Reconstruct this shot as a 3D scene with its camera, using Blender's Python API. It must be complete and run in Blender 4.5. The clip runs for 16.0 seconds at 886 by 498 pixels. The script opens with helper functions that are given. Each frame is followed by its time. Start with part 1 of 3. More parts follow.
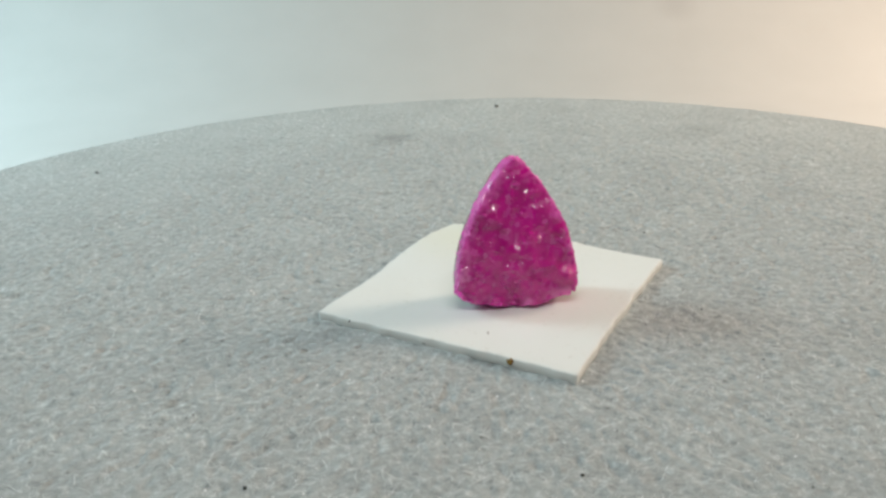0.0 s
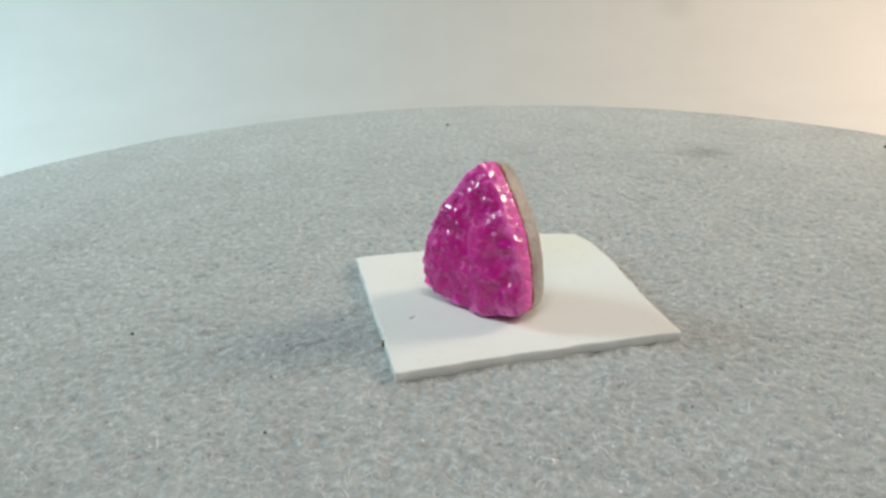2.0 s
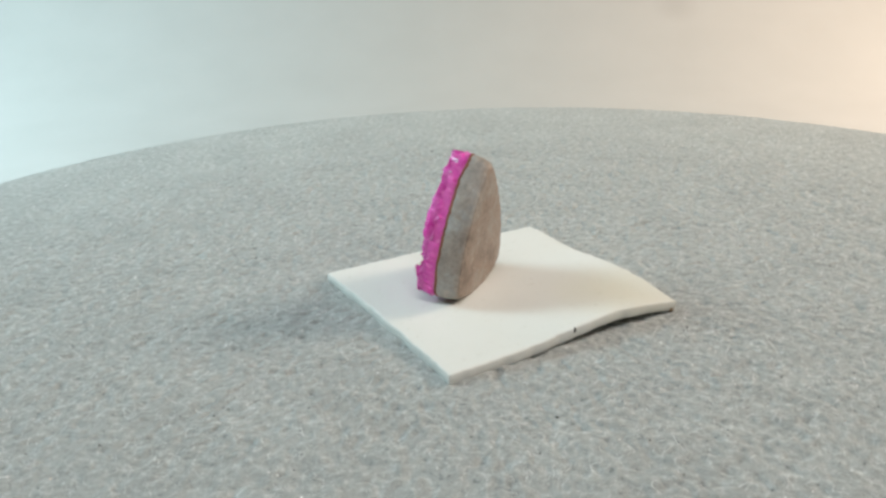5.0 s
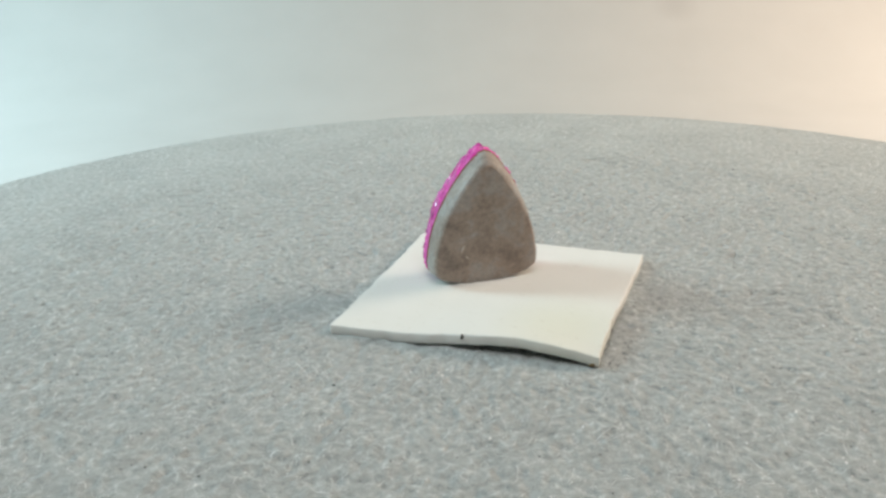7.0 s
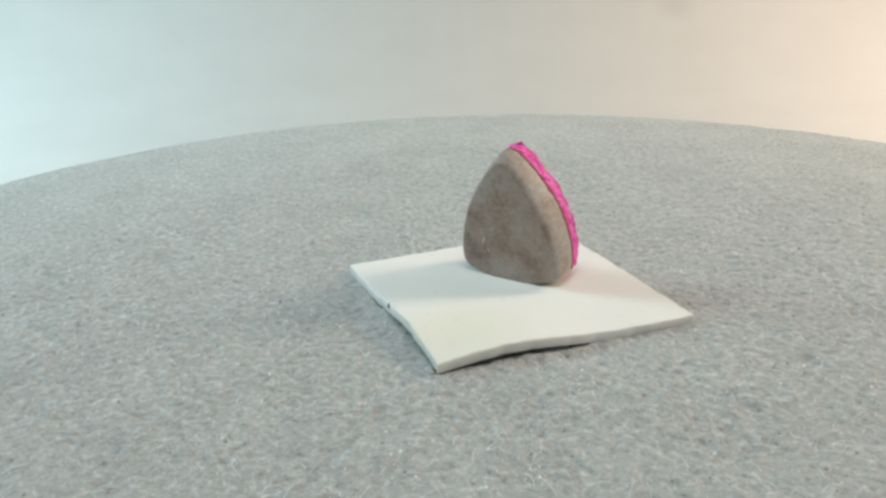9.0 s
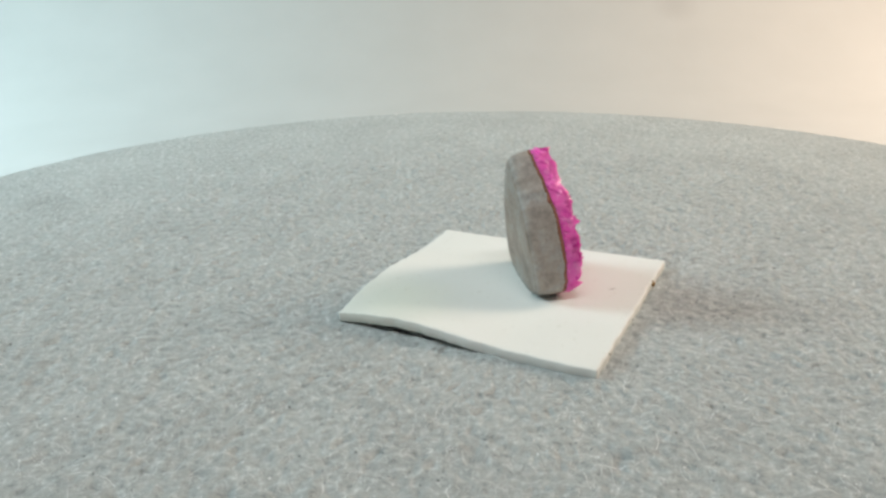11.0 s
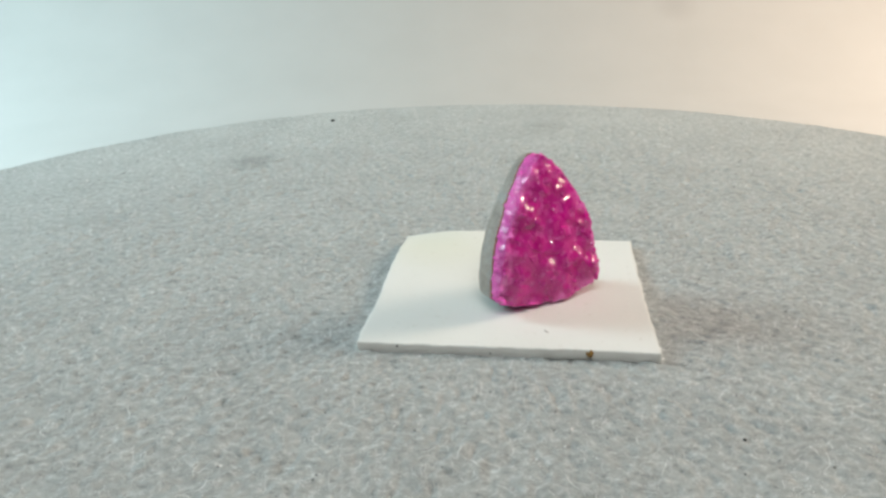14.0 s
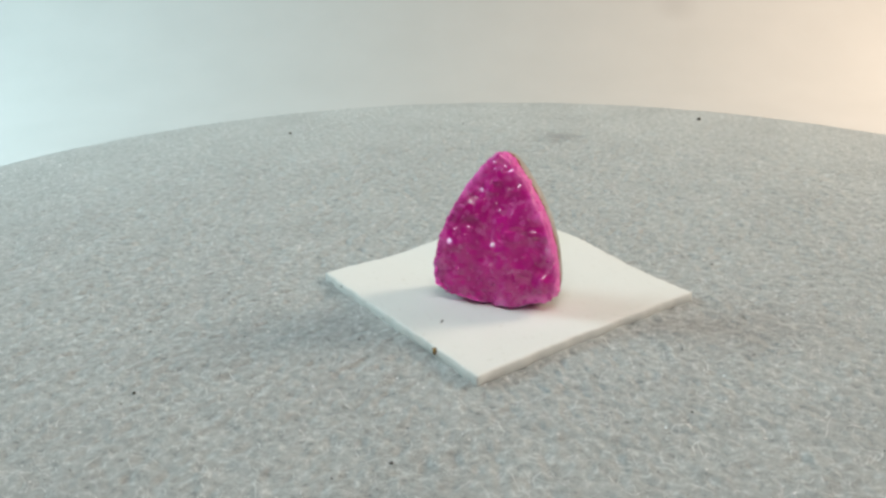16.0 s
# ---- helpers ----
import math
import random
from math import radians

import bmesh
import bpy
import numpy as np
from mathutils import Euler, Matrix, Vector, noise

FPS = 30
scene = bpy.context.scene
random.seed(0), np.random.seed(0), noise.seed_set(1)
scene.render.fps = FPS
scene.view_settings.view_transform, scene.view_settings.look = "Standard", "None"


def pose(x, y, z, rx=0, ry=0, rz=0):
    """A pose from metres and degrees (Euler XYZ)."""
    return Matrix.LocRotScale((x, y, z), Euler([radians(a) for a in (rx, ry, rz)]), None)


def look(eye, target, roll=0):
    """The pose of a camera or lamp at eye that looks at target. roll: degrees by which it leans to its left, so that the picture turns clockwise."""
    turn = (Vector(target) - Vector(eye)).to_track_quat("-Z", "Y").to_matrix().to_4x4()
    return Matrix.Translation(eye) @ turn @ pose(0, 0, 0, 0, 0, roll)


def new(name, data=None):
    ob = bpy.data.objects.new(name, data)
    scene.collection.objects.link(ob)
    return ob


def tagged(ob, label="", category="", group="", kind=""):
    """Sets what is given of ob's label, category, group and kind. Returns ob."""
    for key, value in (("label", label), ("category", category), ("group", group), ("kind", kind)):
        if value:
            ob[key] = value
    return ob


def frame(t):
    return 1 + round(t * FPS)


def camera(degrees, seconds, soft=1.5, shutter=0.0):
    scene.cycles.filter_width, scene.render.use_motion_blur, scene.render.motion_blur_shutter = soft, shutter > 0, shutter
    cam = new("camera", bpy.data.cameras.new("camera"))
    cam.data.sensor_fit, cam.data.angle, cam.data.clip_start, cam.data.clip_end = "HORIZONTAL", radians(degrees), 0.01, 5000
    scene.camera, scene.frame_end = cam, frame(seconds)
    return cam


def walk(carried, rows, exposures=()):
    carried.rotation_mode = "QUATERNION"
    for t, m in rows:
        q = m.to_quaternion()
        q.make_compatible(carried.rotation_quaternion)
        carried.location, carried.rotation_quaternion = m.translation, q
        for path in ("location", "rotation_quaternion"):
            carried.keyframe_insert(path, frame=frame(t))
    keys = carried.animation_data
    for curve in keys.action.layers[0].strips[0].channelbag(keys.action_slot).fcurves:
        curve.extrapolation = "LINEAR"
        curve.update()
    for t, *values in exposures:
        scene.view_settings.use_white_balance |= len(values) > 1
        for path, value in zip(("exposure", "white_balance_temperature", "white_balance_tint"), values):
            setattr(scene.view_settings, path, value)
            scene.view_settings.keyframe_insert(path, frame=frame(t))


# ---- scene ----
U = 0.059                                   # one unit of the plan: the lens stands this high over the felt
AXIS = Vector((0.1676, 2.1711, -1.0)) * U        # turntable's centre as seen from the lens
EYE = -AXIS
PITCH = radians(-21.611)
cam = camera(55.15, 16.0, soft=2.7)
still = look(EYE, EYE + Vector((0, math.cos(PITCH), math.sin(PITCH))), -1.480)
walk(cam, [(0.0, still), (16.0, still)], [(0.0, -0.06), (3.0, -0.02), (9.0, 0.01), (13.0, 0.03), (16.0, 0.02)])
TILT = (0.464, 0.040)                       # the platter lies slightly askew on its spindle
R = 2.461 * U
OFF = (-0.031 * U, -0.020 * U)                     # the felt disc's centre from the spindle

# ---- world and lamps ----
world = bpy.data.worlds.new("world")
scene.world = world
world.use_nodes = True
world.node_tree.nodes["Background"].inputs[0].default_value = (0.9, 0.95, 1.0, 1)
world.node_tree.nodes["Background"].inputs[1].default_value = 0.05


def softbox(name, eye, target, size, watts, colour, spread=180):
    data = bpy.data.lights.new(name, "AREA")
    data.shape, data.size, data.size_y, data.energy, data.color = "RECTANGLE", *size, watts, colour
    data.spread = radians(spread)
    ob = new(name, data)
    ob.matrix_basis = look(eye, target)
    return ob


softbox("lamp_top", (0.0, -0.20, 0.39), (0, 0.0, 0), (0.30, 0.035), 0.35, (1.0, 0.985, 0.97), 110)
softbox("lamp_cool", (-0.45, 0.14, 0.27), (-0.31, 0.235, 0.0), (0.18, 0.18), 2.2, (0.66, 0.93, 1.0), 140)
softbox("lamp_warm", (0.48, 0.14, 0.27), (0.33, 0.235, 0.0), (0.18, 0.18), 2.75, (1.0, 0.80, 0.63), 140)


# ---- materials ----
def material(name):
    m = bpy.data.materials.new(name)
    m.use_nodes = True
    return m, m.node_tree.nodes, m.node_tree.links, m.node_tree.nodes["Principled BSDF"]


def ramp(n, l, source, stops):
    r = n.new("ShaderNodeValToRGB")
    e = r.color_ramp.elements
    while len(e) < len(stops):
        e.new(0.5)
    for k, (at, c) in zip(e, stops):
        k.position, k.color = at, (*c, 1)
    l.new(source, r.inputs[0])
    return r.outputs[0]


def noise_of(n, l, scale, detail=4.0, rough=0.55, where="Object", stretch=None):
    tc = n.new("ShaderNodeTexCoord")
    out = tc.outputs[where]
    if stretch:
        mp = n.new("ShaderNodeMapping")
        mp.inputs["Scale"].default_value = stretch
        l.new(out, mp.inputs[0])
        out = mp.outputs[0]
    t = n.new("ShaderNodeTexNoise")
    t.inputs["Scale"].default_value, t.inputs["Detail"].default_value, t.inputs["Roughness"].default_value = scale, detail, rough
    l.new(out, t.inputs["Vector"])
    return t.outputs["Fac"]


def mix(n, l, kind, fac, a, b):
    m = n.new("ShaderNodeMix")
    m.data_type, m.blend_type = "RGBA", kind
    m.inputs[0].default_value = fac
    for s, v in ((m.inputs[6], a), (m.inputs[7], b)):
        if isinstance(v, tuple):
            s.default_value = (*v, 1)
        else:
            l.new(v, s)
    return m


def bump(n, l, source, bsdf, strength, distance):
    b = n.new("ShaderNodeBump")
    b.inputs["Strength"].default_value, b.inputs["Distance"].default_value = strength, distance
    l.new(source, b.inputs["Height"])
    l.new(b.outputs[0], bsdf.inputs["Normal"])


def felt_material():
    m, n, l, p = material("grey_felt")
    fine = noise_of(n, l, 800, 6, 0.72)
    wide = noise_of(n, l, 60, 3)
    # the dark low end paints shade into the wool's small pits
    a = ramp(n, l, fine, [(0.30, (0.19, 0.203, 0.199)), (0.41, (0.345, 0.367, 0.36)), (0.56, (0.435, 0.462, 0.454)), (0.66, (0.60, 0.634, 0.624))])
    b = ramp(n, l, wide, [(0.3, (0.86, 0.86, 0.86)), (0.7, (1, 1, 1))])
    c = mix(n, l, "MULTIPLY", 1.0, a, b)
    # two faint smudges worn into the wool
    tc = n.new("ShaderNodeTexCoord")
    for place, size, tone in (((-0.0212, 0.0973, 0), 0.0080, 0.62), ((0.062, 0.094, 0), 0.006, 0.76)):
        gap = n.new("ShaderNodeVectorMath")
        gap.operation = "DISTANCE"
        gap.inputs[1].default_value = place
        l.new(tc.outputs["Object"], gap.inputs[0])
        ragged = n.new("ShaderNodeMath")
        ragged.operation = "MULTIPLY_ADD"
        ragged.inputs[1].default_value, ragged.inputs[2].default_value = size * 1.6, -size * 0.8
        l.new(noise_of(n, l, 260, 4, 0.6), ragged.inputs[0])
        reach = n.new("ShaderNodeMath")
        l.new(gap.outputs["Value"], reach.inputs[0])
        l.new(ragged.outputs[0], reach.inputs[1])
        c = mix(n, l, "MULTIPLY", 1.0, c.outputs[2], ramp(n, l, reach.outputs[0], [(size * 0.3, (tone, tone, tone)), (size, (1, 1, 1))]))
    l.new(c.outputs[2], p.inputs["Base Color"])
    p.inputs["Roughness"].default_value = 0.95
    p.inputs["Sheen Weight"].default_value = 0.15
    bump(n, l, fine, p, 0.85, 0.0005)
    return m


def fibre_material():
    m, n, l, p = material("felt_fibre")
    g = n.new("ShaderNodeNewGeometry")
    c = ramp(n, l, g.outputs["Random Per Island"], [(0.0, (0.33, 0.348, 0.342)), (0.55, (0.45, 0.475, 0.467)), (0.78, (0.60, 0.625, 0.615)), (1.0, (0.86, 0.88, 0.87))])
    l.new(c, p.inputs["Base Color"])
    p.inputs["Roughness"].default_value = 0.7
    return m


def card_material():
    m, n, l, p = material("white_card")
    wide = noise_of(n, l, 45, 3)
    c = ramp(n, l, wide, [(0.35, (0.66, 0.67, 0.64)), (0.7, (0.69, 0.70, 0.675))])
    tc, gap = n.new("ShaderNodeTexCoord"), n.new("ShaderNodeVectorMath")
    gap.operation = "DISTANCE"
    gap.inputs[1].default_value = (-0.0045, 0.0175, 0)
    l.new(tc.outputs["Object"], gap.inputs[0])
    # yellowish stain by the warped corner, with some of the warp's shade painted in
    stain_shade = ramp(n, l, gap.outputs["Value"], [(0.002, (0.96, 0.955, 0.86)), (0.013, (1, 1, 1))])
    specks = ramp(n, l, noise_of(n, l, 900, 5, 0.7), [(0.30, (0.90, 0.89, 0.87)), (0.40, (1, 1, 1))])
    k = mix(n, l, "MULTIPLY", 1.0, mix(n, l, "MULTIPLY", 1.0, c, stain_shade).outputs[2], specks)
    l.new(k.outputs[2], p.inputs["Base Color"])
    p.inputs["Roughness"].default_value = 0.75
    bump(n, l, noise_of(n, l, 1500, 4), p, 0.15, 0.0002)
    return m


def druzy_material(name, dark, mid, light, rough, glint, deep=0.0022):
    """Translucent crystal crust: milky patches, paler where the zone attribute nears the rim, and small mirror-like facets."""
    m, n, l, p = material(name)
    c = ramp(n, l, noise_of(n, l, 330, 4, 0.6), [(0.30, dark), (0.52, mid), (0.66, mid), (0.84, light)])
    tc, cell = n.new("ShaderNodeTexCoord"), n.new("ShaderNodeTexVoronoi")
    cell.inputs["Scale"].default_value = 1300
    l.new(tc.outputs["Object"], cell.inputs["Vector"])
    part_of = n.new("ShaderNodeSeparateColor")
    l.new(cell.outputs["Color"], part_of.inputs[0])
    milky = ramp(n, l, part_of.outputs[1], [(0.80, (0, 0, 0)), (0.96, (0.30, 0.30, 0.30))])
    w = mix(n, l, "MIX", 0.0, c, light)
    l.new(milky, w.inputs[0])
    zone = n.new("ShaderNodeAttribute")
    zone.attribute_name = "zone"
    edge = mix(n, l, "MIX", 0.0, w.outputs[2], ramp(n, l, noise_of(n, l, 500, 3), [(0.35, (0.70, 0.085, 0.40)), (0.7, (0.80, 0.20, 0.55))]))
    l.new(zone.outputs["Fac"], edge.inputs[0])
    l.new(edge.outputs[2], p.inputs["Base Color"])
    p.inputs["Roughness"].default_value = rough
    p.inputs["Specular IOR Level"].default_value = 0.12
    p.subsurface_method = "BURLEY"
    p.inputs["Subsurface Weight"].default_value = 0.9
    p.inputs["Subsurface Radius"].default_value = (1.0, 0.25, 0.75)
    p.inputs["Subsurface Scale"].default_value = deep
    bump(n, l, noise_of(n, l, 900, 3), p, 0.08, 0.0003)
    # each little cell is one flat facet with its own tilt
    geo, off, scl, add, unit = (n.new(k) for k in ("ShaderNodeNewGeometry", "ShaderNodeVectorMath", "ShaderNodeVectorMath", "ShaderNodeVectorMath", "ShaderNodeVectorMath"))
    off.operation, scl.operation, add.operation, unit.operation = "SUBTRACT", "SCALE", "ADD", "NORMALIZE"
    off.inputs[1].default_value = (0.5, 0.5, 0.5)
    scl.inputs["Scale"].default_value = 0.55
    l.new(cell.outputs["Color"], off.inputs[0])
    l.new(off.outputs[0], scl.inputs[0])
    l.new(geo.outputs["Normal"], add.inputs[0])
    l.new(scl.outputs[0], add.inputs[1])
    l.new(add.outputs[0], unit.inputs[0])
    shine, both = n.new("ShaderNodeBsdfGlossy"), n.new("ShaderNodeMixShader")
    shine.inputs["Roughness"].default_value = 0.06
    both.inputs[0].default_value = 0.08 * glint
    l.new(unit.outputs[0], shine.inputs["Normal"])
    l.new(p.outputs[0], both.inputs[1])
    l.new(shine.outputs[0], both.inputs[2])
    l.new(both.outputs[0], n["Material Output"].inputs["Surface"])
    return m


def rock_material(name, tones):
    m, n, l, p = material(name)
    wide = noise_of(n, l, 190, 5, 0.62)
    fine = noise_of(n, l, 1300, 4, 0.7)
    c = ramp(n, l, wide, list(zip((0.30, 0.48, 0.60, 0.75), tones)))
    d = ramp(n, l, fine, [(0.3, (0.72, 0.72, 0.74)), (0.65, (1, 1, 1))])
    k = mix(n, l, "MULTIPLY", 1.0, c, d)
    l.new(k.outputs[2], p.inputs["Base Color"])
    p.inputs["Roughness"].default_value = 0.5
    bump(n, l, fine, p, 0.25, 0.0003)
    return m


def plain(name, colour, rough=0.7, scale=400, spread=0.25):
    m, n, l, p = material(name)
    low = tuple(c * (1 - spread) for c in colour)
    l.new(ramp(n, l, noise_of(n, l, scale), [(0.3, low), (0.7, colour)]), p.inputs["Base Color"])
    p.inputs["Roughness"].default_value = rough
    return m


FELT, FIBRE, CARD = felt_material(), fibre_material(), card_material()
DRUZY = druzy_material("magenta_druzy", (0.37, 0.003, 0.155), (0.51, 0.007, 0.230), (0.80, 0.17, 0.54), 0.22, 0.85)
RIND = druzy_material("pink_rind", (0.60, 0.05, 0.33), (0.72, 0.12, 0.44), (0.86, 0.36, 0.66), 0.42, 0.35, 0.0010)
CRYSTAL = druzy_material("clear_pink_crystal", (0.48, 0.01, 0.22), (0.58, 0.03, 0.30), (0.86, 0.30, 0.64), 0.06, 0.75, 0.00015)
ROCK = rock_material("grey_rock", ((0.19, 0.145, 0.118), (0.34, 0.265, 0.215), (0.36, 0.32, 0.285), (0.46, 0.36, 0.29)))
ROCK_SIDE = rock_material("tan_rock", ((0.24, 0.21, 0.185), (0.38, 0.33, 0.285), (0.41, 0.395, 0.37), (0.50, 0.43, 0.37)))
SEAM = plain("rusty_seam", (0.34, 0.13, 0.08), 0.8, 900, 0.5)
PALE = plain("pale_scratch", (0.55, 0.47, 0.40), 0.6)
DARK = plain("dark_lint", (0.035, 0.035, 0.03), 0.9, 2000)
# dark colour painted for the shade inside pits too small to model
PIT_SHADE = plain("pit_shade", (0.15, 0.15, 0.145), 0.9, 2000)
RUST = plain("rust_stain", (0.30, 0.16, 0.03), 0.8, 2500, 0.7)
GREY = plain("grey_mark", (0.55, 0.53, 0.51), 0.8)
# near-white colour that stands in for glints on the felt
SPARK = plain("white_glint_flake", (0.95, 0.96, 0.95), 0.15)


def fabric_material():
    m, n, l, p = material("white_fabric")
    c = ramp(n, l, noise_of(n, l, 25, 3), [(0.3, (0.43, 0.43, 0.42)), (0.7, (0.45, 0.45, 0.44))])
    tc, gap = n.new("ShaderNodeTexCoord"), n.new("ShaderNodeVectorMath")
    gap.operation = "DISTANCE"
    gap.inputs[1].default_value = (0.145, 0.439, -0.001)
    l.new(tc.outputs["Object"], gap.inputs[0])
    spot = ramp(n, l, gap.outputs["Value"], [(0.0, (0.88, 0.87, 0.87)), (0.006, (0.92, 0.91, 0.91)), (0.017, (1, 1, 1))])
    k = mix(n, l, "MULTIPLY", 1.0, c, spot)
    l.new(k.outputs[2], p.inputs["Base Color"])
    p.inputs["Roughness"].default_value = 0.9
    return m


FABRIC = fabric_material()
PLASTIC = plain("white_plastic", (0.75, 0.75, 0.74), 0.4, 60, 0.04)


# ---- building helpers ----
def mesh_object(name, verts, faces, mat, parent=None, label="", smooth=False):
    me = bpy.data.meshes.new(name)
    me.from_pydata([tuple(v) for v in verts], [], faces)
    me.materials.append(mat)
    me.update()
    if smooth:
        me.polygons.foreach_set("use_smooth", [True] * len(me.polygons))
    ob = new(name, me)
    ob.parent = parent
    return tagged(ob, label)


def quads_object(name, verts, quads, mat, parent=None, smooth=True):
    """A large mesh from arrays of places and of four corners a face."""
    me = bpy.data.meshes.new(name)
    me.vertices.add(len(verts))
    me.vertices.foreach_set("co", np.asarray(verts, np.float32).ravel())
    me.loops.add(quads.size)
    me.loops.foreach_set("vertex_index", quads.astype(np.int32).ravel())
    me.polygons.add(len(quads))
    me.polygons.foreach_set("loop_start", np.arange(0, quads.size, 4, dtype=np.int32))
    me.polygons.foreach_set("use_smooth", np.full(len(quads), smooth))
    me.materials.append(mat)
    me.update(calc_edges=True)
    ob = new(name, me)
    ob.parent = parent
    return ob


def part(name, bm, mat, parent, label="", smooth=False):
    me = bpy.data.meshes.new(name)
    bmesh.ops.recalc_face_normals(bm, faces=bm.faces)
    bm.to_mesh(me)
    bm.free()
    me.materials.append(mat)
    if smooth:
        me.polygons.foreach_set("use_smooth", [True] * len(me.polygons))
    ob = new(name, me)
    ob.parent = parent
    return tagged(ob, label)


def loft(rings, cap=True):
    """A closed skin over rings of equally many places, capped at both ends."""
    bm = bmesh.new()
    rows = [[bm.verts.new(p) for p in ring] for ring in rings]
    k = len(rows[0])
    for a, b in zip(rows, rows[1:]):
        for i in range(k):
            bm.faces.new((a[i], a[(i + 1) % k], b[(i + 1) % k], b[i]))
    if cap:
        bm.faces.new(rows[0][::-1])
        bm.faces.new(rows[-1])
    return bm


LATTICE = np.random.RandomState(7).rand(256, 256)


def rough_field(x, y, size):
    """Smooth random heights of 0 to 1 with bumps about that many metres wide."""
    x, y = np.asarray(x) / size + 100.3, np.asarray(y) / size + 57.7
    i, j = np.floor(x).astype(int), np.floor(y).astype(int)
    f, g = x - i, y - j
    f, g = f * f * (3 - 2 * f), g * g * (3 - 2 * g)
    v = lambda a, b: LATTICE[a % 256, b % 256]
    return (v(i, j) * (1 - f) + v(i + 1, j) * f) * (1 - g) + (v(i, j + 1) * (1 - f) + v(i + 1, j + 1) * f) * g


# ---- setting: a white light tent with a swept sheet ----
def tent():
    half, back, front, low, high, t = 0.60, 0.54, -0.50, -0.045, 0.56, 0.004
    prof = [(front, low)]
    bend = 0.24
    for k in range(25):
        a = radians(90 * k / 24)
        prof.append((back - bend + bend * math.sin(a), low + bend - bend * math.cos(a)))
    prof.append((back, high))
    verts, faces = [], []
    for x in (-half, half):
        for off in (0, t):
            for y, z in prof:
                verts.append((x, y + off, z - off))
    k = len(prof)
    for i in range(k - 1):
        faces.append((i, i + 1, 2 * k + i + 1, 2 * k + i))
        faces.append((k + i, 3 * k + i, 3 * k + i + 1, k + i + 1))
    ob = mesh_object("backdrop", verts, faces, FABRIC, smooth=True)
    tagged(ob, "white seamless backdrop sheet swept up behind the turntable", "backdrop", kind="structure")

    def slab(name, lo, hi, label):
        bm = bmesh.new()
        bmesh.ops.create_cube(bm, size=1.0)
        for v in bm.verts:
            v.co = [(a + b) / 2 + c * (b - a) for a, b, c in zip(lo, hi, v.co)]
        tagged(part(name, bm, FABRIC, None), label, "wall", kind="structure")

    slab("wall_west", (-half - 0.01, front, low - 0.02), (-half - 0.002, back + 0.02, high), "white fabric side wall of the light tent")
    slab("wall_east", (half + 0.002, front, low - 0.02), (half + 0.01, back + 0.02, high), "white fabric side wall of the light tent")
    slab("wall_south", (-half - 0.01, front - 0.012, low - 0.02), (half + 0.01, front - 0.003, high), "white fabric front wall of the light tent")
    slab("ceiling", (-half - 0.01, front - 0.012, high + 0.003), (half + 0.01, back + 0.02, high + 0.012), "white fabric top of the light tent")


tent()


# ---- turntable ----
def felt_height(x, y):
    far = np.clip((np.hypot(x, y) - 0.09) / 0.05, 0, 1)
    u, v = 0.8 * x - 0.6 * y, 0.6 * x + 0.8 * y
    nap = 0.00028 * (rough_field(x, y, 0.0062) - 0.5) + 0.00030 * (rough_field(u + 0.31, v, 0.0027) - 0.5) + 0.00034 * (rough_field(x, y + 0.27, 0.0012) - 0.5)
    nap = nap - 0.00040 * np.clip(0.34 - rough_field(u, v + 0.13, 0.0010), 0, 1) / 0.34 + 0.00022 * (rough_field(v, u + 0.4, 0.0006) - 0.5)
    return nap * (1 - 0.65 * far)


